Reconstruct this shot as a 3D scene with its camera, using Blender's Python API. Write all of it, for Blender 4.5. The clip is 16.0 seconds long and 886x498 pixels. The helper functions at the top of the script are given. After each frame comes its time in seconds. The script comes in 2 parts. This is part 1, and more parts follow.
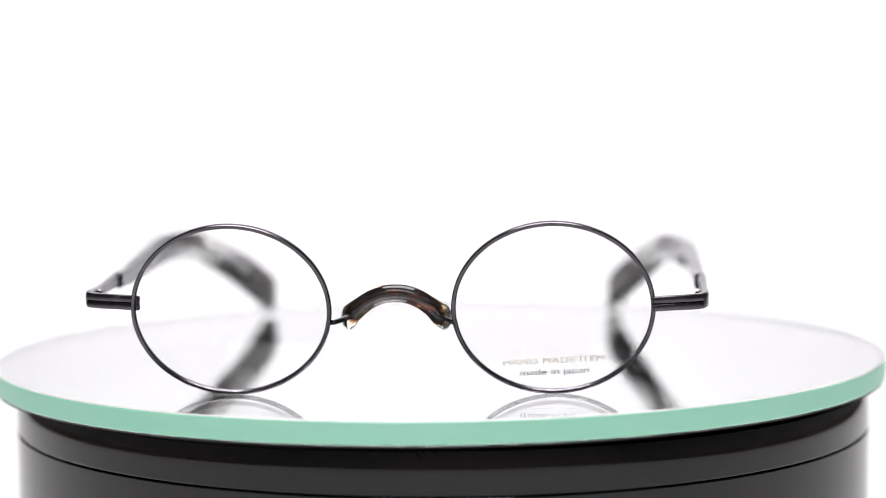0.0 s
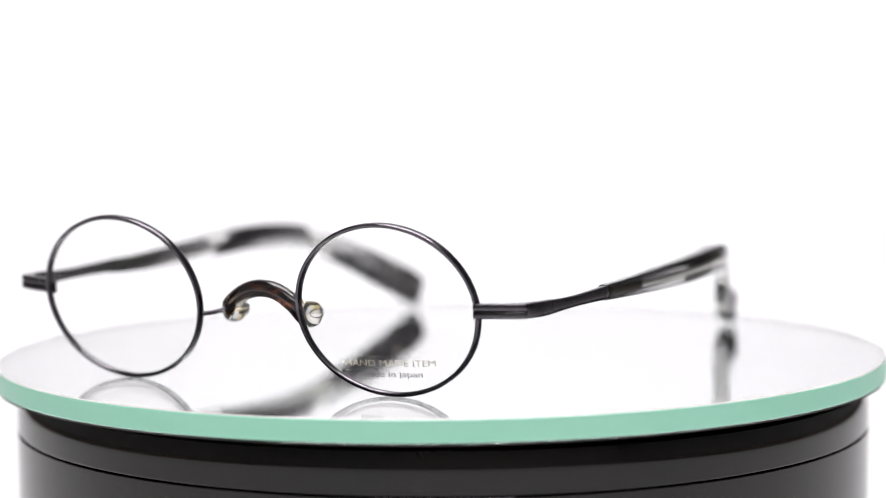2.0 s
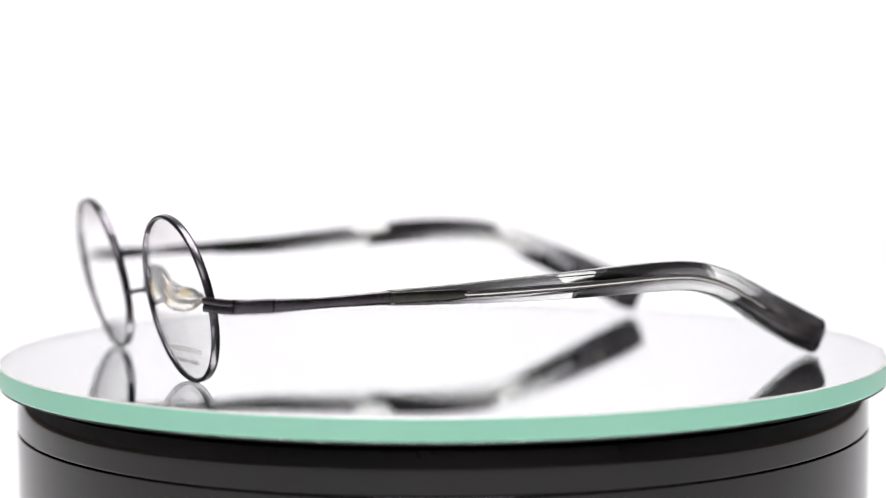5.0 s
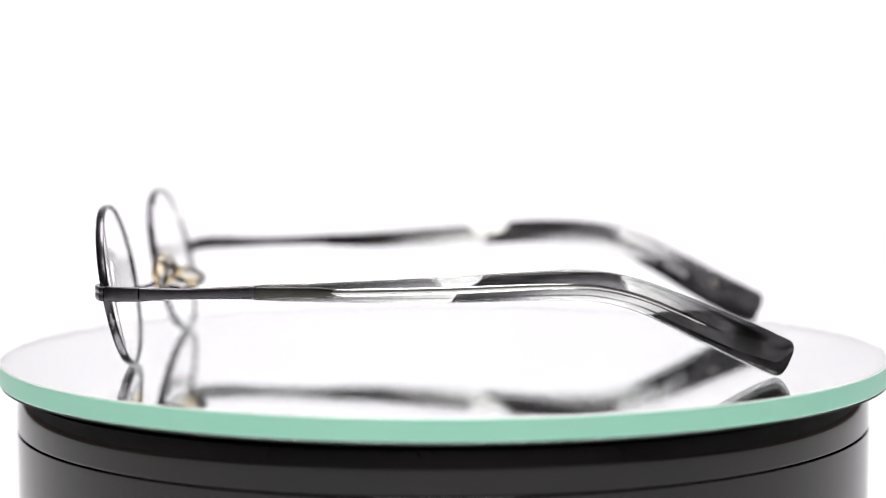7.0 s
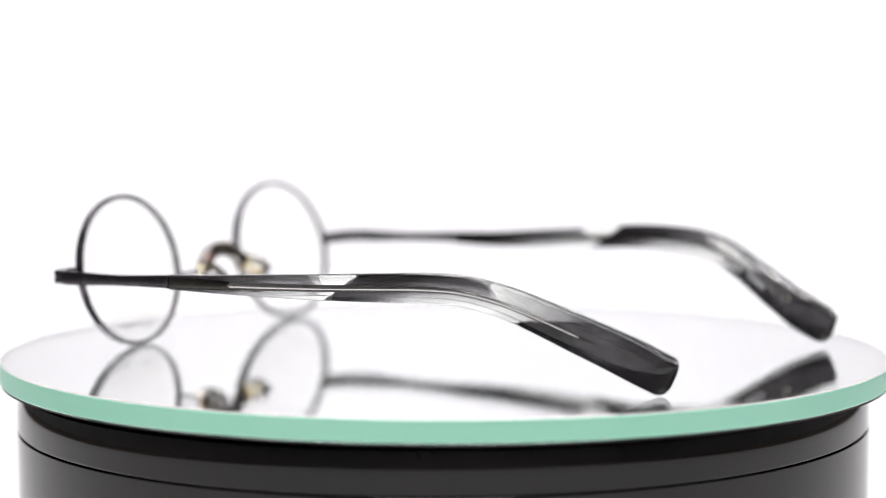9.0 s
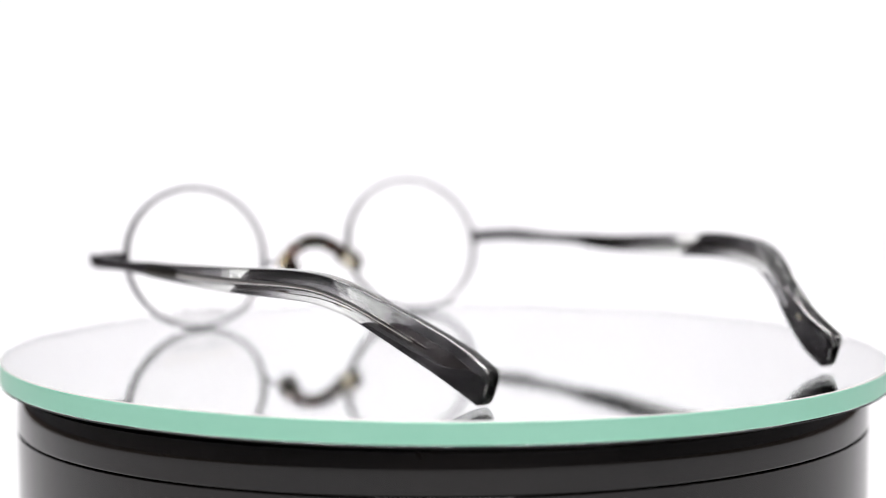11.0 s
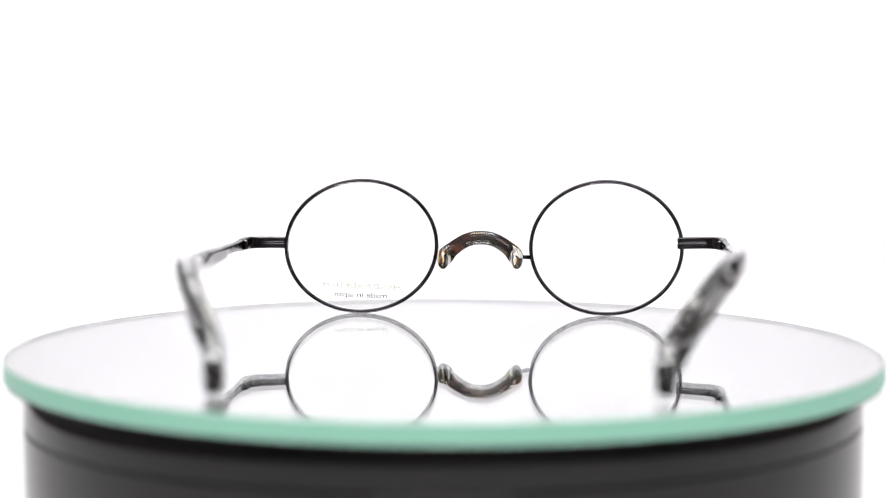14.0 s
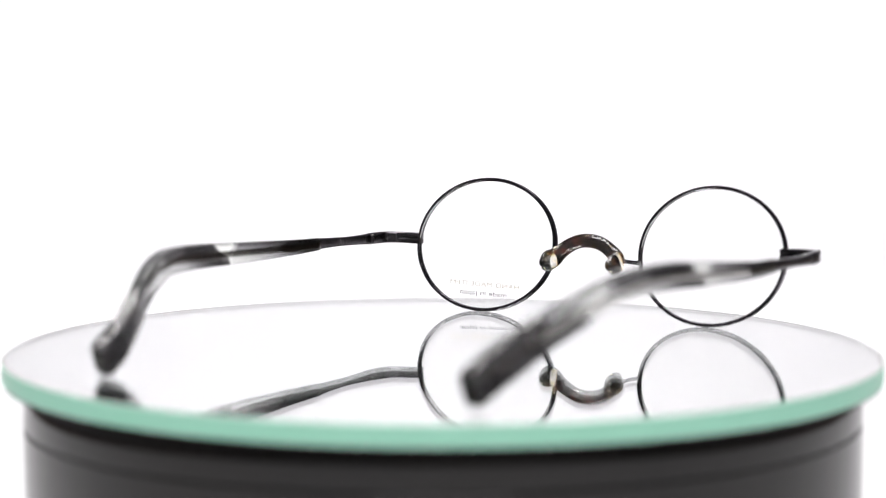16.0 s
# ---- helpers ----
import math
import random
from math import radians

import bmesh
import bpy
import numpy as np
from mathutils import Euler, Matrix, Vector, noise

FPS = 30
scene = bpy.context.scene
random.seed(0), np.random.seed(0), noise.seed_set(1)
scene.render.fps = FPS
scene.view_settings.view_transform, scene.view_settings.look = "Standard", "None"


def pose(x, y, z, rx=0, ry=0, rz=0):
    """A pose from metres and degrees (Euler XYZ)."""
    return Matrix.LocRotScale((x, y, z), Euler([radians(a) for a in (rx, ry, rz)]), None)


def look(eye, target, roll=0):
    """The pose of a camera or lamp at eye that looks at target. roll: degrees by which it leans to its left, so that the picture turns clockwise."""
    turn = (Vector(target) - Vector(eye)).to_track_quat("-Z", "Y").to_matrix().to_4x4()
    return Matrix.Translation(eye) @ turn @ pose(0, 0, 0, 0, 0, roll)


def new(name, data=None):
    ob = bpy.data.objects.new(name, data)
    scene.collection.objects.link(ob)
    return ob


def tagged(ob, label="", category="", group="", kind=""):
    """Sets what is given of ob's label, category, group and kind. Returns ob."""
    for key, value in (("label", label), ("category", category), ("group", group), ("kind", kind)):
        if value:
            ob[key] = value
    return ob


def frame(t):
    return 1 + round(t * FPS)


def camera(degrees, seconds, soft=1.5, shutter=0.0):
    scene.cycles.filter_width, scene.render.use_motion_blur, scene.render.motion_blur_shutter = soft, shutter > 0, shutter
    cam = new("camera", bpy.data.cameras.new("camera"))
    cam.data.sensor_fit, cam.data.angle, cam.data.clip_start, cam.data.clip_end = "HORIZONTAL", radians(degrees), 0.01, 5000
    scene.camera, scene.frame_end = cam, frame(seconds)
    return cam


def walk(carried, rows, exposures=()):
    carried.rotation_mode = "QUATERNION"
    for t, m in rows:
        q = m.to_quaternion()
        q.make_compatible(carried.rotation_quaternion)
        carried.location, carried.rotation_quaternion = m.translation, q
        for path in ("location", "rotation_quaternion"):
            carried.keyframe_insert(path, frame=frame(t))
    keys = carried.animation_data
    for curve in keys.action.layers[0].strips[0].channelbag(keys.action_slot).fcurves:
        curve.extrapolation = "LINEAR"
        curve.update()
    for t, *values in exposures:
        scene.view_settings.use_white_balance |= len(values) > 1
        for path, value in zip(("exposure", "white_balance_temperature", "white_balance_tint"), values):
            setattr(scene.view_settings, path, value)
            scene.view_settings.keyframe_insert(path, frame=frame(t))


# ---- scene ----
# Turntable axis stands at x = y = 0; the glass top lies at z = TOP.
TOP = 0.085
TURN = -12.92          # degrees a second
cam = camera(22.25, 16.0, soft=0.75)
D, H, TILT, LEAN = 0.5668, 0.0773, 5.17, -0.31


def eye_row(t, back):
    """The standing camera; it draws back a little as the lens refocuses."""
    dx, dz = math.cos(radians(TILT)), -math.sin(radians(TILT))
    e = Vector((0.0002, -D - back * dx, TOP + H - back * dz))
    return (t, look(e, e + Vector((0, dx, dz)), LEAN))


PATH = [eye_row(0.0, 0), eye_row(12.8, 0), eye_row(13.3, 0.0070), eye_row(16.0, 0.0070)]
walk(cam, PATH)
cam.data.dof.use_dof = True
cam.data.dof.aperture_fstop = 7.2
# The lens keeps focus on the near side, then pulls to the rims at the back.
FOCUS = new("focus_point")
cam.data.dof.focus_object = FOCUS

# ---- light ----
world = bpy.data.worlds.new("studio")
world.use_nodes = True
world.node_tree.nodes["Background"].inputs[0].default_value = (0.95, 0.96, 1.0, 1)
world.node_tree.nodes["Background"].inputs[1].default_value = 0.05
scene.world = world


def area(name, at, to, sx, sy, watts, color):
    lamp = bpy.data.lights.new(name, "AREA")
    lamp.shape, lamp.size, lamp.size_y, lamp.energy, lamp.color = "RECTANGLE", sx, sy, watts, color
    ob = new(name, lamp)
    ob.matrix_world = look(at, to)
    return ob


area("softbox_top", (0, 0.12, 1.05), (0, 0.12001, 0), 0.66, 0.66, 12.5, (1.0, 0.975, 0.982))
# Added front fill with no seen source; it brightens the green edge and base.
area("fill_front", (0, -0.95, 1.0), (0, 0, TOP), 0.7, 0.5, 4.5, (1.0, 0.975, 0.982))
area("softbox_back", (0, 0.40, 0.60), (0, 1.35, 0.60), 1.0, 0.30, 9.3, (0.99, 0.965, 1.0))

for side in (-1, 1):
    area("led_spot", (0.22 * side, -0.12, 0.95), (0, 0, TOP), 0.035, 0.035, 0.5, (1.0, 0.98, 0.95))


# ---- materials ----
def mat(name):
    m = bpy.data.materials.new(name)
    m.use_nodes = True
    return m, m.node_tree.nodes, m.node_tree.links, m.node_tree.nodes["Principled BSDF"]


def setin(p, **kw):
    for k, v in kw.items():
        p.inputs[k.replace("_", " ")].default_value = v


def noise_node(n, l, scale, detail=4.0, stretch=(1, 1, 1), rough=0.55):
    tc, mp, nz = n.new("ShaderNodeTexCoord"), n.new("ShaderNodeMapping"), n.new("ShaderNodeTexNoise")
    mp.inputs["Scale"].default_value = stretch
    l.new(tc.outputs["Object"], mp.inputs["Vector"])
    l.new(mp.outputs["Vector"], nz.inputs["Vector"])
    nz.inputs["Scale"].default_value, nz.inputs["Detail"].default_value = scale, detail
    nz.inputs["Roughness"].default_value = rough
    return nz


def ramp(n, l, src, stops, mode="LINEAR"):
    r = n.new("ShaderNodeValToRGB")
    r.color_ramp.interpolation = mode
    while len(r.color_ramp.elements) < len(stops):
        r.color_ramp.elements.new(0.5)
    for e, (p, c) in zip(r.color_ramp.elements, stops):
        e.position = p
        e.color = (*c, 1) if isinstance(c, tuple) else (c, c, c, 1)
    l.new(src, r.inputs["Fac"])
    return r


def bump(n, l, src, p, strength, dist):
    b = n.new("ShaderNodeBump")
    b.inputs["Strength"].default_value, b.inputs["Distance"].default_value = strength, dist
    l.new(src, b.inputs["Height"])
    l.new(b.outputs["Normal"], p.inputs["Normal"])


def mottled(name, c1, c2, scale, rough, metal=0.0, bmp=0.0, stretch=(1, 1, 1), rvar=0.06, spec=0.5):
    """A surface whose colour and gloss vary by noise at two scales."""
    m, n, l, p = mat(name)
    big = noise_node(n, l, scale, 5.0, stretch)
    fine = noise_node(n, l, scale * 14, 3.0, stretch)
    mix = n.new("ShaderNodeMath")
    mix.operation = "MULTIPLY_ADD"
    l.new(fine.outputs["Fac"], mix.inputs[0])
    mix.inputs[1].default_value = 0.35
    l.new(big.outputs["Fac"], mix.inputs[2])
    c = ramp(n, l, mix.outputs[0], [(0.45, c1), (0.9, c2)])
    l.new(c.outputs["Color"], p.inputs["Base Color"])
    r = ramp(n, l, mix.outputs[0], [(0.4, rough - rvar), (0.95, rough + rvar)])
    l.new(r.outputs["Color"], p.inputs["Roughness"])
    setin(p, Metallic=metal)
    p.inputs["Specular IOR Level"].default_value = spec
    if bmp:
        bump(n, l, fine.outputs["Fac"], p, 0.3, bmp)
    return m


PAPER = mottled("white_paper", (0.86, 0.86, 0.87), (0.89, 0.89, 0.90), 6, 0.8, bmp=0.0002, spec=0.2)
PAINT = mottled("grey_wall_paint", (0.48, 0.48, 0.49), (0.54, 0.54, 0.55), 3, 0.85, bmp=0.0004, spec=0.2)
WOOD = mottled("brown_wood", (0.10, 0.065, 0.045), (0.17, 0.11, 0.075), 9, 0.4, bmp=0.0003, stretch=(0.15, 2.0, 1.0))
METAL = mottled("gunmetal", (0.085, 0.08, 0.090), (0.14, 0.13, 0.145), 260, 0.24, 1.0, 0.00002)
CORE = mottled("polished_steel", (0.74, 0.73, 0.70), (0.86, 0.85, 0.82), 200, 0.12, 1.0)
BLACK = mottled("black_gloss_plastic", (0.006, 0.006, 0.006), (0.014, 0.012, 0.011), 18, 0.07, bmp=0.00002, rvar=0.03, spec=0.42)
RUBBER = mottled("black_rubber", (0.015, 0.015, 0.015), (0.03, 0.03, 0.03), 60, 0.7)
TANG = mottled("dull_steel", (0.075, 0.075, 0.066), (0.13, 0.128, 0.115), 240, 0.22, 1.0)
GOLD = mottled("gold_print", (0.76, 0.70, 0.56), (0.85, 0.80, 0.66), 900, 0.35, 0.1)
GOLD.node_tree.nodes["Principled BSDF"].inputs["Transmission Weight"].default_value = 0.7
INK = mottled("black_print", (0.07, 0.07, 0.075), (0.12, 0.12, 0.125), 900, 0.5)
SILVER = mottled("silver_print", (0.72, 0.72, 0.76), (0.85, 0.85, 0.88), 900, 0.4, 0.1)


def clear(name, color, ior, rough=0.0):
    m, n, l, p = mat(name)
    nz = noise_node(n, l, 40, 2.0)
    r = ramp(n, l, nz.outputs["Fac"], [(0.3, tuple(c * 0.985 for c in color)), (0.7, color)])
    l.new(r.outputs["Color"], p.inputs["Base Color"])
    setin(p, Roughness=rough, IOR=ior)
    p.inputs["Transmission Weight"].default_value = 1.0
    return m


LENS = clear("demo_lens", (0.995, 0.995, 0.99), 1.24)
GLASS = clear("float_glass", (0.985, 1.0, 0.99), 1.52)


def mirror_material():
    m, n, l, p = mat("mirror_silver")
    nz = noise_node(n, l, 30, 3.0)
    r = ramp(n, l, nz.outputs["Fac"], [(0.3, (0.965, 0.97, 0.962)), (0.7, (0.975, 0.98, 0.972))])
    l.new(r.outputs["Color"], p.inputs["Base Color"])
    setin(p, Metallic=1.0, Roughness=0.015)
    return m


MIRROR = mirror_material()
EDGE = mottled("ground_green_glass_edge", (0.43, 0.92, 0.69), (0.47, 0.95, 0.73), 30, 0.35, bmp=0.00003)

BEVEL = mottled("ground_glass_bevel", (0.74, 0.75, 0.72), (0.84, 0.84, 0.81), 60, 0.3, bmp=0.00002)


def acetate_material():
    """Clear grey acetate in three smoky lengths along the arm: each begins on one slant, fades, and ends on the other."""
    m, n, l, p = mat("grey_black_acetate")

    def calc(op, *args, clamp=False):
        q = n.new("ShaderNodeMath")
        q.operation, q.use_clamp = op, clamp
        for k, v in enumerate(args):
            if isinstance(v, (int, float)):
                q.inputs[k].default_value = v
            else:
                l.new(v, q.inputs[k])
        return q.outputs[0]

    def step(src, a, b, to_a=0.0, to_b=1.0):
        q = n.new("ShaderNodeMapRange")
        q.interpolation_type = "SMOOTHSTEP"
        for k, v in (("From Min", a), ("From Max", b), ("To Min", to_a), ("To Max", to_b)):
            q.inputs[k].default_value = v
        l.new(src, q.inputs["Value"])
        return q.outputs["Result"]

    def along(src, stops, span=160.0):
        return ramp(n, l, calc("DIVIDE", src, span), [(mm / span, d) for mm, d in stops]).outputs["Color"]

    uv, sep = n.new("ShaderNodeUVMap"), n.new("ShaderNodeSeparateXYZ")
    uv.uv_map = "along"
    l.new(uv.outputs["UV"], sep.inputs["Vector"])
    streak = noise_node(n, l, 420, 4.0, (1.3, 0.07, 1.3)).outputs["Fac"]
    slow = noise_node(n, l, 130, 3.0).outputs["Fac"]
    sway = calc("MULTIPLY_ADD", slow, 5.0, -2.5)
    u, v = calc("MULTIPLY", sep.outputs["X"], 160.0), calc("MULTIPLY", sep.outputs["Y"], 160.0)
    us = calc("ADD", u, sway)
    rise = calc("MULTIPLY_ADD", v, -1.9, us)      # runs up and back
    fall = calc("MULTIPLY_ADD", v, 1.1, us)       # runs down and back
    lift = calc("MULTIPLY", v, 0.12)              # further on, the smoke clings to the upper edge
    first = calc("MULTIPLY_ADD", lift, step(us, 38.0, 66.0), along(us, [(38, 0.86), (52, 0.74), (68, 0.50), (84, 0.30)]))
    first = calc("MULTIPLY", first, step(fall, 81.3, 80.5))
    second = calc("MULTIPLY_ADD", lift, step(rise, 90.0, 106.0), along(rise, [(86, 0.99), (97, 0.92), (108, 0.60), (128, 0.36)]))
    second = calc("MULTIPLY", second, step(rise, 86.2, 87.0))
    second = calc("MULTIPLY", second, step(fall, 122.4, 121.4))
    third = calc("MULTIPLY", calc("MULTIPLY_ADD", v, -0.055, along(rise, [(132, 0.95), (144, 0.80), (152, 0.77), (158, 0.96)])), step(rise, 132.6, 133.6))
    haze = calc("MULTIPLY", step(u, 122.0, 152.0, 0.18, 0.9), step(u, 120.0, 124.0))
    dense = calc("MAXIMUM", calc("MAXIMUM", first, second), calc("MAXIMUM", third, haze))
    # density is thinned on the narrow edges to stand in for their bright sheen
    uv2, sep2 = n.new("ShaderNodeUVMap"), n.new("ShaderNodeSeparateXYZ")
    uv2.uv_map = "section"
    l.new(uv2.outputs["UV"], sep2.inputs["Vector"])
    dense = calc("MULTIPLY", dense, step(calc("ABSOLUTE", sep2.outputs["Y"]), 0.87, 0.985, 1.0, 0.26))
    dense = calc("MULTIPLY_ADD", calc("SUBTRACT", streak, 0.5), calc("MULTIPLY_ADD", dense, 0.70, 0.05), dense, clamp=True)
    col = ramp(n, l, dense, [(0.0, (0.94, 0.95, 0.915)), (0.25, (0.59, 0.60, 0.58)), (0.5, (0.27, 0.265, 0.275)), (0.75, (0.085, 0.082, 0.085)), (1.0, (0.014, 0.013, 0.014))])
    l.new(col.outputs["Color"], p.inputs["Base Color"])
    setin(p, Roughness=0.025, IOR=1.49)
    p.inputs["Transmission Weight"].default_value = 1.0
    return m


ACETATE = acetate_material()


def tortoise_material():
    """Laminated acetate: dark tortoise in front, clear towards the back and the pads."""
    m, n, l, p = mat("tortoise_acetate")
    nz = noise_node(n, l, 210, 3.0, (0.7, 1.0, 1.5), 0.55)
    tc, sep = n.new("ShaderNodeTexCoord"), n.new("ShaderNodeSeparateXYZ")
    l.new(tc.outputs["Object"], sep.inputs["Vector"])
    depth = n.new("ShaderNodeMapRange")
    depth.interpolation_type = "SMOOTHSTEP"
    for k, v in (("From Min", 0.0027), ("From Max", 0.0039), ("To Min", 0.30), ("To Max", -0.085)):
        depth.inputs[k].default_value = v
    l.new(sep.outputs["Y"], depth.inputs["Value"])
    add = n.new("ShaderNodeMath")
    add.operation = "ADD"
    l.new(nz.outputs["Fac"], add.inputs[0])
    l.new(depth.outputs["Result"], add.inputs[1])
    col = ramp(n, l, add.outputs[0], [(0.42, (0.80, 0.79, 0.75)), (0.52, (0.85, 0.62, 0.16)), (0.58, (0.26, 0.045, 0.010)), (0.65, (0.020, 0.0035, 0.002)), (0.78, (0.0007, 0.0005, 0.0005))])
    l.new(col.outputs["Color"], p.inputs["Base Color"])
    setin(p, Roughness=0.02, IOR=1.49)
    p.inputs["Transmission Weight"].default_value = 1.0
    return m


TORTOISE = tortoise_material()


# ---- building helpers ----
def mesh_of(name, bm, material, smooth=True, crease=40):
    me = bpy.data.meshes.new(name)
    bmesh.ops.recalc_face_normals(bm, faces=bm.faces)
    for e in bm.edges:
        e.smooth = len(e.link_faces) == 2 and e.calc_face_angle(0.0) < radians(crease)
    for f in bm.faces:
        f.smooth = smooth
    bm.to_mesh(me)
    bm.free()
    for mt in (material if isinstance(material, (list, tuple)) else [material]):
        me.materials.append(mt)
    return me


def part(name, bm, material, parent, label="", smooth=True, crease=40):
    ob = new(name, mesh_of(name, bm, material, smooth, crease))
    ob.parent = parent
    if label:
        tagged(ob, label)
    return ob


def smooth_line(stations, n):
    """Catmull-Rom through rows of numbers, n steps between each two."""
    s = np.array(stations, float)
    out = []
    for i in range(len(s) - 1):
        p0, p1, p2, p3 = s[max(i - 1, 0)], s[i], s[i + 1], s[min(i + 2, len(s) - 1)]
        for k in range(n):
            t = k / n
            out.append(0.5 * (2 * p1 + (p2 - p0) * t + (2 * p0 - 5 * p1 + 4 * p2 - p3) * t * t + (3 * p1 - p0 - 3 * p2 + p3) * t ** 3))
    out.append(s[-1])
    return np.array(out)


def sweep(rows, closed=False, sides=20, power=2.0, caps=(0.0, 0.0), up=(0, 0, 1), uv=False):
    """A solid drawn along rows (x, y, z, half width, half height), in mm. power: 2 is an ellipse, more is boxier. caps: length of the rounded ends."""
    rows = np.array(rows, float)
    pts = rows[:, :3]
    tang = np.roll(pts, -1, 0) - np.roll(pts, 1, 0) if closed else np.gradient(pts, axis=0)
    tang /= np.linalg.norm(tang, axis=1)[:, None]
    body = [(p, t, w, h, p[1]) for p, t, w, h in zip(pts, tang, rows[:, 3], rows[:, 4])]
    if not closed:
        for end, ln in ((0, caps[0]), (-1, caps[1])):
            if ln:
                p, t, w, h, y = body[end]
                sg = -1 if end == 0 else 1
                extra = [(p + t * sg * ln * math.sin(a), t, w * math.cos(a) ** 0.7, h * math.cos(a) ** 0.7, y + sg * ln * math.sin(a)) for a in (0.35, 0.7, 1.0, 1.25, 1.45)]
                body = extra[::-1] + body if end == 0 else body + extra
    bm = bmesh.new()
    layer = bm.loops.layers.uv.new("along") if uv else None
    section = bm.loops.layers.uv.new("section") if uv else None
    rings, tags = [], {}
    for p, t, w, h, y in body:
        u = np.array(up, float)
        u = u - t * u.dot(t)
        u /= np.linalg.norm(u)
        s = np.cross(t, u)
        ring = []
        for k in range(sides):
            a = 2 * math.pi * (k + 0.5) / sides
            c, d = math.cos(a), math.sin(a)
            c, d = math.copysign(abs(c) ** (2 / power), c), math.copysign(abs(d) ** (2 / power), d)
            v = bm.verts.new((p + s * w * c + u * h * d) * 0.001)
            tags[v] = ((y / 160, h * d / 160), (c, d))
            ring.append(v)
        rings.append(ring)
    last = len(rings) if closed else len(rings) - 1
    for i in range(last):
        r, q = rings[i], rings[(i + 1) % len(rings)]
        for k in range(sides):
            bm.faces.new((r[k], r[(k + 1) % sides], q[(k + 1) % sides], q[k]))
    if not closed:
        bm.faces.new(rings[0][::-1])
        bm.faces.new(rings[-1])
    if uv:
        for f in bm.faces:
            for lp in f.loops:
                lp[layer].uv, lp[section].uv = tags[lp.vert]
    return bm


def lathe(profile, sides=160, mats=None, hollow=False):
    """Turns (radius, z) rows, in mm, round the z axis. hollow: the profile closes on itself."""
    bm = bmesh.new()
    rings = [[bm.verts.new((r * math.cos(2 * math.pi * k / sides) * 0.001, r * math.sin(2 * math.pi * k / sides) * 0.001, z * 0.001)) for k in range(sides)] for r, z in profile]
    if hollow:
        rings.append(rings[0])
    for i in range(len(rings) - 1):
        for k in range(sides):
            f = bm.faces.new((rings[i][k], rings[i][(k + 1) % sides], rings[i + 1][(k + 1) % sides], rings[i + 1][k]))
            if mats:
                f.material_index = mats[i]
    for ring in () if hollow else (rings[0], rings[-1]):
        bm.faces.new(ring)
    return bm


def box(x0, x1, y0, y1, z0, z1, bev=0.0):
    bm = bmesh.new()
    bmesh.ops.create_cube(bm, size=1)
    for v in bm.verts:
        v.co = Vector(((x0 + x1) / 2 + v.co.x * (x1 - x0), (y0 + y1) / 2 + v.co.y * (y1 - y0), (z0 + z1) / 2 + v.co.z * (z1 - z0)))
    if bev:
        bmesh.ops.bevel(bm, geom=bm.edges[:], offset=bev, segments=2, affect="EDGES", profile=0.7)
    return bm


def flip_x(rows):
    return [(-r[0], *r[1:]) for r in rows]


# ---- the studio ----
def studio():
    """A white paper sweep on the floor and up the back, in a plain grey room."""
    x, prof = 0.60, []
    prof += [(-1.20, 0.0), (1.1, 0.0)]
    prof += [(1.1 + 0.25 * math.sin(a), 0.25 - 0.25 * math.cos(a)) for a in np.linspace(0.1, math.pi / 2, 12)]
    prof += [(1.35, 1.7)]
    bm = bmesh.new()
    th = 0.003
    a = [bm.verts.new((-x, y, z)) for y, z in prof]
    b = [bm.verts.new((x, y, z)) for y, z in prof]
    off = [(y, z - th) if z < 0.02 else (y + th, z - th * (z < 0.25)) for y, z in prof]
    c = [bm.verts.new((-x, y, z)) for y, z in off]
    d = [bm.verts.new((x, y, z)) for y, z in off]
    for i in range(len(prof) - 1):
        bm.faces.new((a[i], b[i], b[i + 1], a[i + 1]))
        bm.faces.new((c[i + 1], d[i + 1], d[i], c[i]))
        bm.faces.new((a[i], a[i + 1], c[i + 1], c[i]))
        bm.faces.new((b[i + 1], b[i], d[i], d[i + 1]))
    bm.faces.new((a[0], c[0], d[0], b[0]))
    bm.faces.new((a[-1], b[-1], d[-1], c[-1]))
    tagged(part("backdrop", bm, PAPER, None), "seamless white paper sweep behind and under the turntable", "backdrop", kind="structure")
    shell = [("floor", (-2.2, 2.2, -2.2, 2.2, -0.15, -0.05)), ("ceiling", (-2.2, 2.2, -2.2, 2.2, 2.3, 2.4)),
             ("wall_north", (-2.2, 2.2, 2.2, 2.3, -0.15, 2.4)), ("wall_south", (-2.2, 2.2, -2.3, -2.2, -0.15, 2.4)),
             ("wall_east", (2.2, 2.3, -2.3, 2.3, -0.15, 2.4)), ("wall_west", (-2.3, -2.2, -2.3, 2.3, -0.15, 2.4))]
    for name, b6 in shell:
        tagged(part(name, box(*b6), PAINT, None, smooth=False), "plain grey painted studio " + name.split("_")[0], name.split("_")[0], kind="structure")
    # Unseen table, added so the black base reflects dark brown at its sides.
    tagged(part("unseen_table", box(-1.55, 1.55, -1.25, 1.30, -0.05, -0.0035, 0.004), WOOD, None, smooth=False), "unseen dark brown table under the white paper sweep, added for the base's reflections", "table", kind="structure")


studio()


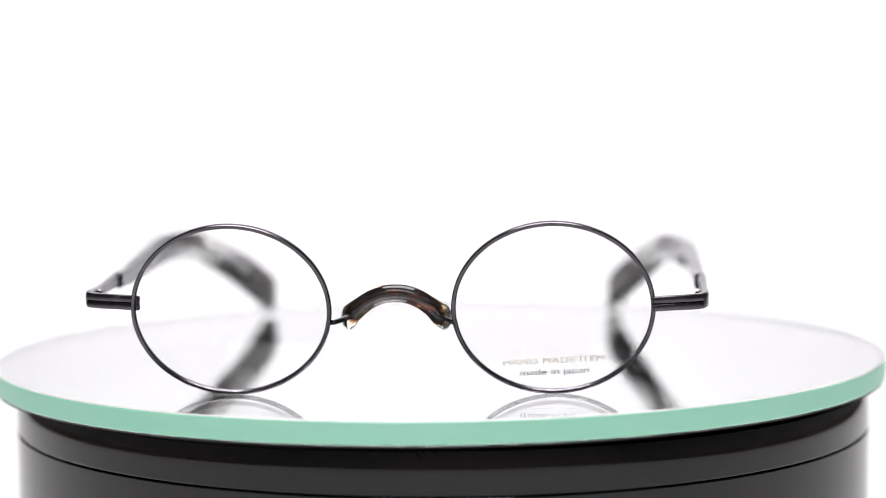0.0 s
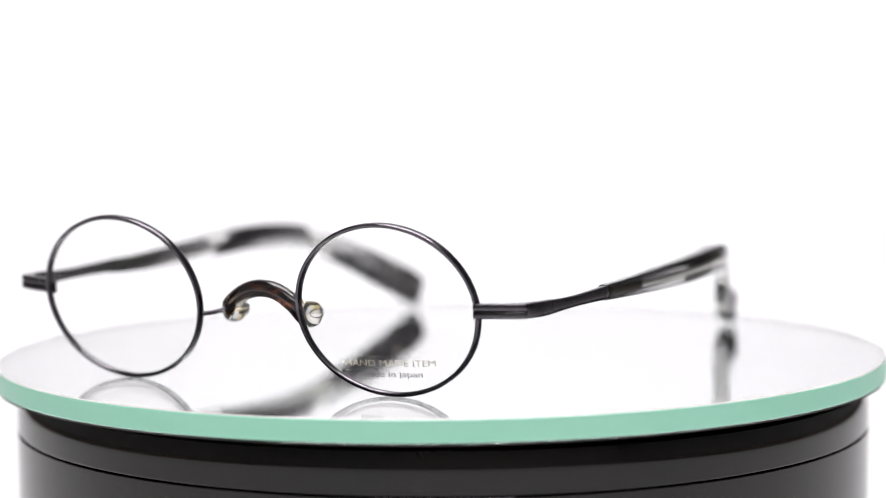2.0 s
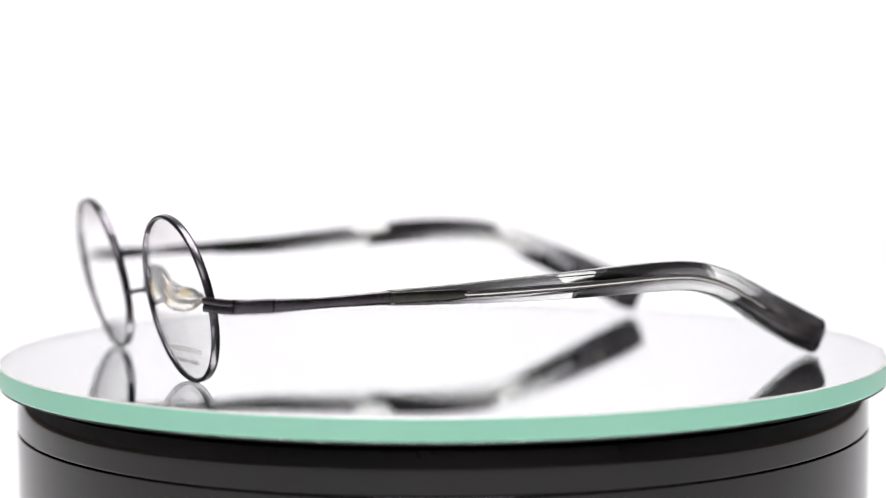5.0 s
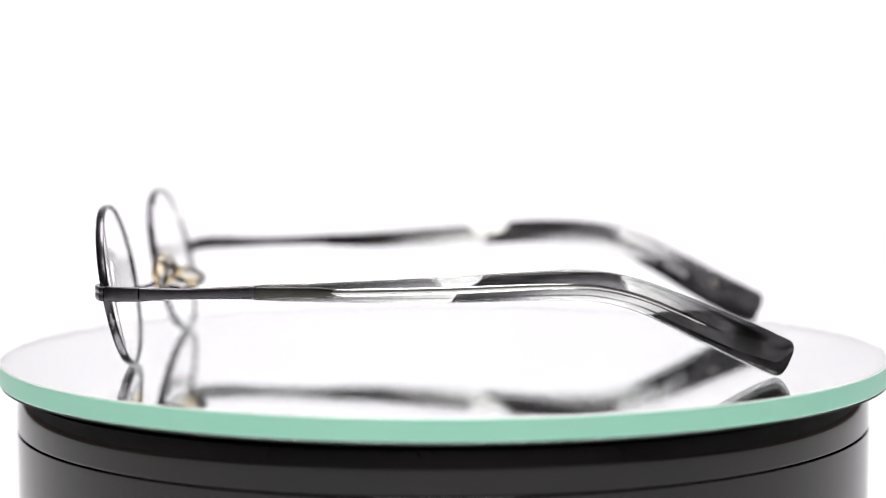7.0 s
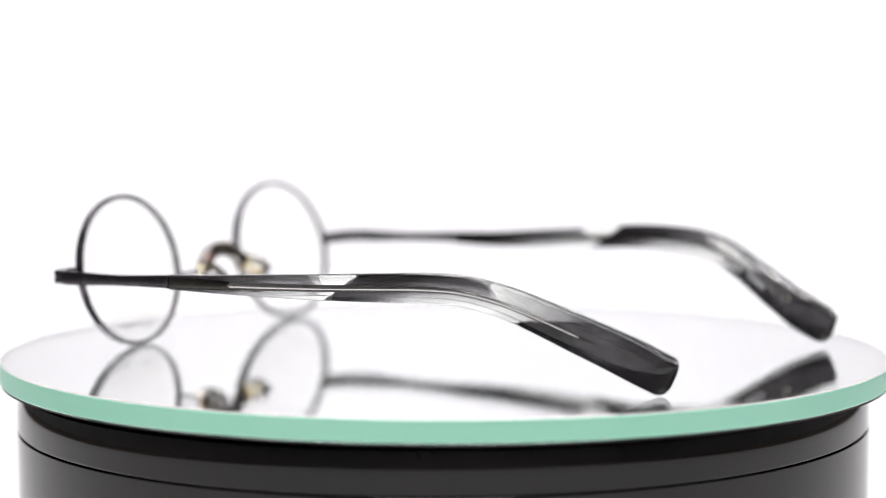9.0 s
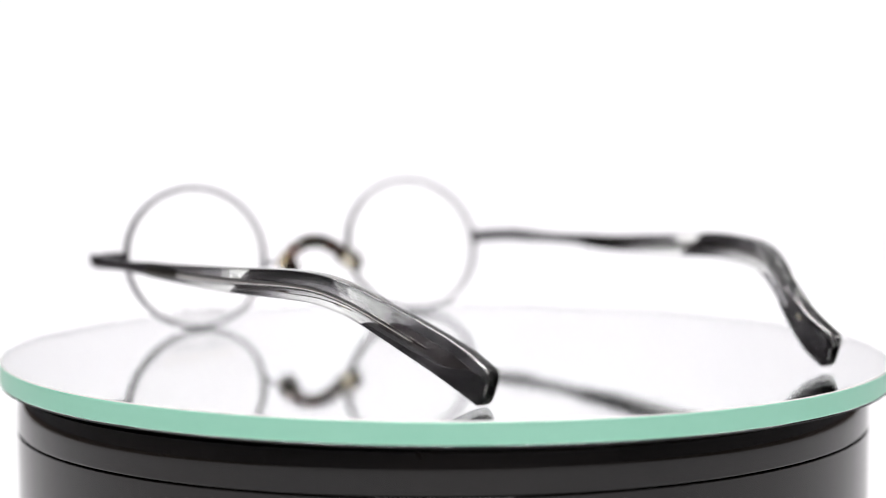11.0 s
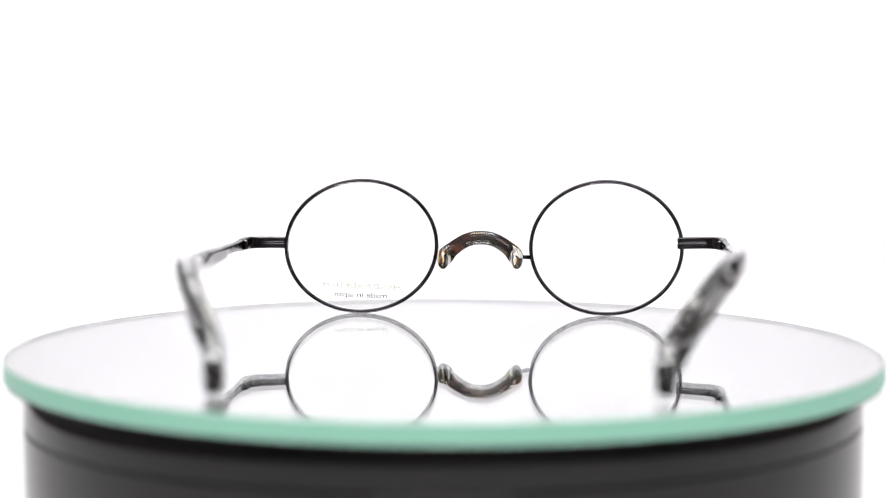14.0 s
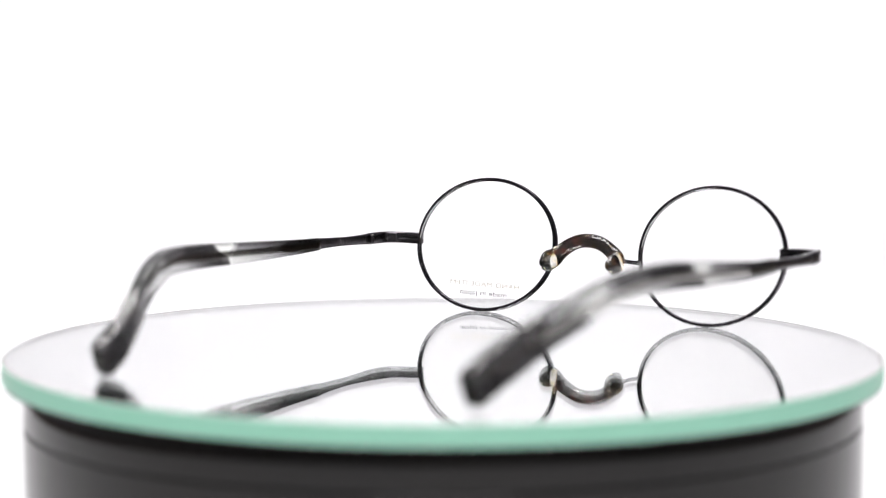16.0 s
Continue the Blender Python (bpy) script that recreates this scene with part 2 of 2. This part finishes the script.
# ---- turntable ----
def turntable():
    base = new("turntable")
    tagged(base, "glossy black plastic round base of a motorised display turntable", "turntable")
    z = TOP * 1000
    prof = [(60, 0.0), (105.4, 0.0), (106.0, 0.6), (106.4, 1.8), (106.4, z - 16.55), (106.3, z - 16.38), (106.0, z - 16.32), (98, z - 16.3)]
    part("body", lathe(prof, 200), BLACK, base, "glossy black cylinder wall", crease=12)
    part("turning_collar", lathe([(97.8, z - 16.28), (104.6, z - 16.28), (104.6, z - 13.0), (97.8, z - 13.0)], 96), RUBBER, base, "matt black gap ring")
    # the ring stands upright and rounds in under the glass
    ring = [(96, -15.95), (106.0, -15.95), (106.25, -15.9), (106.35, -15.7)]
    ring += [(106.35 - 2.9 * max(q - 0.50, 0) ** 2, -15.7 + 9.1 * q) for q in np.linspace(0.1, 1.0, 13)] + [(103.2, -6.45), (96, -6.4)]
    part("ring", lathe([(r, z + h) for r, h in ring], 200), BLACK, base, "glossy black plastic ring", crease=14)
    plate = new("turntable_platter")
    tagged(plate, "turning mirror platter of glass with a ground green edge", "turntable platter")
    R = 111.3
    part("mirror_backing", lathe([(0.5, -5.65), (R - 0.35, -5.65), (R - 0.35, -5.27), (0.5, -5.27)], 160, [1, 1, 0]), [MIRROR, RUBBER], plate, "silvered mirror backing", crease=12)
    part("glass_disc", lathe([(0.5, 0.0), (R - 0.55, 0.0), (R - 0.3, -0.2), (R - 0.3, -5.05), (R - 0.5, -5.23), (0.5, -5.23)], 240), GLASS, plate, "clear glass disc", crease=12)
    band = [(R - 0.50, 0.008), (R - 0.12, -0.2), (R, -0.6), (R, -4.8), (R - 0.08, -5.02), (R - 0.27, -5.1), (R - 0.27, -0.22), (R - 0.47, -0.06)]
    part("ground_edge", lathe(band, 240, [1, 0, 0, 0, 0, 0, 0, 1], True), [EDGE, BEVEL], plate, "ground pale green glass edge", crease=12)
    return plate


PLATTER = turntable()


# ---- eyeglasses ----
def eyeglasses():
    g = new("eyeglasses")
    tagged(g, "round gunmetal eyeglasses with tortoise bridge and grey-black acetate arms", "eyeglasses")
    tilt = math.tan(radians(10.0))
    lean = lambda z, x=25.0: -(z - 20.0) * math.tan(radians(9.6 if x > 0 else 11.5)) - (1.35 if x > 0 else 1.2) + ((x - 19.0) * 0.066 if x > 0 else (-x - 16.0) * 0.005)
    for sx in (1, -1):
        cx, cz, rx = (34.95, 20.1, 21.8) if sx == 1 else (-35.95, 19.6, 21.75)
        # eyewire
        rows = []
        for k in range(96):
            a = 2 * math.pi * k / 96
            dz = 18.8 * math.sin(a)
            px = cx + rx * math.cos(a)
            rows.append((px, lean(cz + dz, px), cz + dz, 0.52, 1.0))
        rim = part("rim", sweep(rows, True, 14, 3.0, up=(0, -1, -tilt)), METAL, g, "thin dark gunmetal oval rim")
        # lens, a thin meniscus seated in the rim
        bm = bmesh.new()
        rad, n = 170.0, 72
        def sheet(off, grow):
            rings = []
            for q in (0.0, 0.25, 0.5, 0.75, 0.92, 1.0):
                ring = []
                for k in range(n if q else 1):
                    a = 2 * math.pi * k / n
                    dx, dz = (rx - 0.45) * grow * q * math.cos(a), 18.35 * grow * q * math.sin(a)
                    sag = (dx * dx + dz * dz) / (2 * rad) - 0.9
                    ring.append(bm.verts.new(((cx + dx) * 0.001, (lean(cz + dz, cx + dx) + sag + off) * 0.001, (cz + dz) * 0.001)))
                rings.append(ring)
            for k in range(n):
                bm.faces.new((rings[0][0], rings[1][k], rings[1][(k + 1) % n]))
                for i in range(1, 5):
                    bm.faces.new((rings[i][k], rings[i + 1][k], rings[i + 1][(k + 1) % n], rings[i][(k + 1) % n]))
            return rings[-1]
        f, b = sheet(-0.55, 1.0), sheet(0.55, 1.0)
        for k in range(n):
            bm.faces.new((f[k], b[k], b[(k + 1) % n], f[(k + 1) % n]))
        lens = part("lens", bm, LENS, g, "clear demo lens")
        lens.visible_shadow = False
        if sx == 1:
            def printed(name, text, x0, x1, z, height, material, label):
                cu = bpy.data.curves.new(name, "FONT")
                cu.body, cu.size, cu.extrude, cu.align_x = text, 1.0, 0.006, "CENTER"
                tmp = bpy.data.objects.new("tmp", cu)
                scene.collection.objects.link(tmp)
                dg = bpy.context.evaluated_depsgraph_get()
                me = bpy.data.meshes.new_from_object(tmp.evaluated_get(dg))
                bpy.data.objects.remove(tmp)
                xs = [v.co.x for v in me.vertices]
                w = max(xs) - min(xs)
                kx, kz = (x1 - x0) / w, height / 0.73
                slope, xm = math.tan(radians(2.6)), (x0 + x1) / 2
                for v in me.vertices:
                    px = xm + (v.co.x - (max(xs) + min(xs)) / 2) * kx
                    pz = z + v.co.y * kz + (px - xm) * slope
                    dx, dz = px - cx, pz - cz
                    py = lean(pz, px) + (dx * dx + dz * dz) / (2 * rad) - 0.9 - 0.72 - v.co.z
                    v.co = Vector((px, py, pz)) * 0.001
                me.materials.clear()
                me.materials.append(material)
                ob = new(name, me)
                ob.parent = lens
                tagged(ob, label)
            printed("upper_print", "HAND MADE ITEM", 23.9, 46.1, 7.75, 1.45, GOLD, "fine gold printed line")
            printed("lower_print", "made in japan", 27.6, 42.7, 5.25, 1.45, INK, "fine black printed line")
        # endpiece: bar from the rim out and back to the hinge, split by a groove near the rim
        # one side stands out a little further
        wide = 0.0 if sx == 1 else 0.9
        mir = lambda r: [(sx * (q[0] + wide * np.interp(q[0], [57, 64], [0, 1]) * np.interp(q[1], [85, 112, 138, 158], [1, 1.4, 2.3, 3.3])), *q[1:]) for q in r]
        for zoff, nm in ((0.82, "endpiece_upper"), (-0.82, "endpiece_lower")):
            rows = smooth_line([(56.7, -0.3, 21.0 + zoff, 0.9, 0.82), (58.8, 0.1, 21.1 + zoff, 0.95, 0.84), (61.5, 0.6, 21.2 + zoff, 0.95, 0.84), (64.3, 1.5, 21.25 + zoff, 0.95, 0.86), (67.4, 2.9, 21.35 + zoff, 0.95, 0.86)], 4)
            part(nm, sweep(mir(rows), power=4.5, caps=(0.3, 0.2)), METAL, g)
        rows = smooth_line([(64.0, 2.0, 21.25, 0.9, 1.5), (66.0, 2.9, 21.3, 1.0, 1.66), (67.5, 4.4, 21.35, 1.0, 1.7), (68.2, 7.5, 21.35, 0.95, 1.7), (68.35, 11.2, 21.35, 0.9, 1.66)], 6)
        part("endpiece", sweep(mir(rows), power=5, caps=(0.2, 0.15)), METAL, g, "dark metal end piece")
        rows = smooth_line([(68.4, 11.6, 21.35, 0.88, 1.62), (68.6, 16, 21.4, 0.8, 1.42), (68.8, 23, 21.55, 0.75, 1.28), (69.0, 30, 21.75, 0.85, 1.38), (69.0, 38.0, 21.95, 1.05, 1.6)], 6)
        part("metal_arm", sweep(mir(rows), power=4, caps=(0.15, 0.2)), METAL, g, "waisted dark metal arm")
        hinge = part("hinge", sweep(mir([(67.0, 11.4, 20.2, 0.7, 0.7), (67.0, 11.4, 20.85, 0.7, 0.7)]), up=(0, 1, 0), caps=(0.1, 0.05)), METAL, g, "small barrel hinge")
        for z0, z1 in ((20.95, 21.6), (21.7, 22.4)):
            part("knuckle", sweep(mir([(67.0, 11.4, z0, 0.7, 0.7), (67.0, 11.4, z1, 0.7, 0.7)]), up=(0, 1, 0), caps=(0.05, 0.05)), METAL, hinge)
        part("screw", sweep(mir([(67.0, 11.4, 22.45, 0.5, 0.5), (67.0, 11.4, 22.6, 0.5, 0.5)]), up=(0, 1, 0), caps=(0.05, 0.1)), CORE, hinge, "tiny steel screw")
        # acetate arm and the wire core in it: y, centre z, half height, outer face x, thickness
        up, hi = (0.0, 1.0) if sx == 1 else (1.3, 0.3)
        prof = [(38.05, 21.9, 1.78, 69.9, 2.5), (50, 21.95, 2.15, 70.0, 2.7), (64, 22.25 + 0.3 * up, 2.6, 70.2, 3.0), (82, 22.75 + 0.7 * up, 3.05, 70.3, 3.5), (95, 23.25 + up, 3.3, 69.8, 4.2),
                (105, 23.1 + up + 0.4 * hi, 3.45, 68.4, 4.3), (114, 22.4 + up + 0.8 * hi, 3.5, 66.7, 4.6), (121, 21.0 + up + 0.8 * hi, 3.6, 64.6, 4.4), (127, 19.1 + 0.8 * up + 0.6 * hi, 3.75, 62.4, 4.2), (133, 16.6 + 0.5 * up + 0.3 * hi, 4.0, 59.9, 3.9),
                (139, 13.8 + 0.3 * up + 0.1 * hi, 4.3, 57.2, 3.9), (146, 10.5, 4.55, 54.5, 4.0), (152, 7.6, 4.7, 52.8, 4.3), (157.5, 5.1, 4.55, 52.2, 4.5)]
        rows = smooth_line([(xo - t / 2, y, z, t / 2, h) for y, z, h, xo, t in prof], 5)
        arm = part("acetate_arm", sweep(mir(rows), sides=40, power=4.6, caps=(0.25, 2.2), uv=True), ACETATE, g, "clear grey acetate with slanted black bands")
        if sx == -1:
            for y0, y1, lift in ((125.5, 131.5, -0.7), (133.5, 139.5, -0.3)):
                bar = []
                for y in np.linspace(y0, y1, 5):
                    z, xo, t = [np.interp(y, [p[0] for p in prof], [p[k] for p in prof]) for k in (1, 3, 4)]
                    bar.append((-(xo - t - 0.16), y, z + lift, 0.10, 0.75))
                part("inner_print", sweep(bar, sides=8, power=6), SILVER, arm, "small silver printed mark")
            z, xo, t = [np.interp(147.0, [p[0] for p in prof], [p[k] for p in prof]) for k in (1, 3, 4)]
            dot = [(-(xo - t - 0.16), 146.2, z + 2.1, 0.10, 0.5), (-(xo - t - 0.55), 147.8, z + 1.4, 0.10, 0.5)]
            part("gold_stamp", sweep(dot, sides=8, power=4), GOLD, arm, "tiny gold stamp")
        tang = [(69.74, 38.6, 21.9, 0.34, 1.35), (69.8, 47, 21.95, 0.34, 1.3), (69.86, 52.5, 22.0, 0.34, 1.25), (69.9, 56.0, 22.04, 0.34, 0.95)]
        part("core_tang", sweep(mir(smooth_line(tang, 4)), sides=32, power=3.4, caps=(0.1, 0.1)), TANG, arm, "flat steel tang let into the acetate")
        core = [(69.9, 55.5, 22.03, 0.34, 0.92)] + [(xo - 0.12, y, z - 0.1, 0.36 - 0.001 * (y - 60), 0.92 - 0.004 * (y - 60)) for y, z, h, xo, t in prof[2:11]] + [(55.4, 143, 11.9, 0.24, 0.4)]
        part("wire_core", sweep(mir(smooth_line(core, 4)), sides=24, power=2, caps=(0.1, 0.3)), CORE, arm, "slim bright steel wire let into the acetate")
    # saddle bridge with moulded pads
    half = [(10.3, 11.4, 17.0, 0.95, 1.5), (10.5, 9.8, 17.05, 1.5, 2.6), (10.5, 7.4, 17.2, 1.85, 3.0), (10.1, 5.2, 17.7, 2.0, 2.75), (8.4, 4.1, 19.4, 1.95, 2.15), (5.4, 3.6, 21.5, 1.95, 2.0), (2.6, 3.5, 22.6, 2.0, 2.0)]
    rows = smooth_line(half + [(0, 3.5, 22.85, 2.0, 2.0)] + flip_x(half)[::-1], 6)
    part("bridge", sweep(rows, sides=28, power=2.0, caps=(1.1, 1.1)), TORTOISE, g, "glossy brown tortoise acetate saddle bridge")
    for sx in (1, -1):
        wire = [(13.6 * sx, lean(16.9, 13.4) + 0.2, 16.8, 0.62, 0.62), (12.4 * sx, 0.8, 17.0, 0.58, 0.58), (11.0 * sx, 2.4, 17.4, 0.62, 0.62), (9.8 * sx, 3.6, 17.8, 0.66, 0.66)]
        part("bridge_wire", sweep(smooth_line(wire, 4), sides=12, caps=(0.1, 0.2)), METAL, g, "short dark metal post")
    return g


GLASSES = eyeglasses()


# ---- what moves ----
def motions():
    tip = Matrix.Rotation(-0.0077, 4, "Y") @ Matrix.Rotation(-0.0024, 4, "X")
    set_down = pose(-0.0104, -0.0752, -0.0001, 0, 0, -3.66)
    rows_a, rows_b = [], []
    for k in range(0, 81):
        t = k * 0.2
        turn = Matrix.Translation((-0.0002, 0, TOP)) @ Matrix.Rotation(radians(TURN * t), 4, "Z")
        rows_a.append((t, Matrix.Translation((0, 0.0006, 0)) @ turn @ Matrix.Translation((-0.0006, 0.0007, 0.0003)) @ tip))
        rows_b.append((t, turn @ set_down))
    walk(PLATTER, rows_a)
    walk(GLASSES, rows_b)
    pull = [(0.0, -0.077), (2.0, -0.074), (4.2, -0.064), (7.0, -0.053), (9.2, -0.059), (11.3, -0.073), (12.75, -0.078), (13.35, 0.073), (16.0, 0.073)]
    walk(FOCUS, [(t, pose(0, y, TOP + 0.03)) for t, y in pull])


motions()
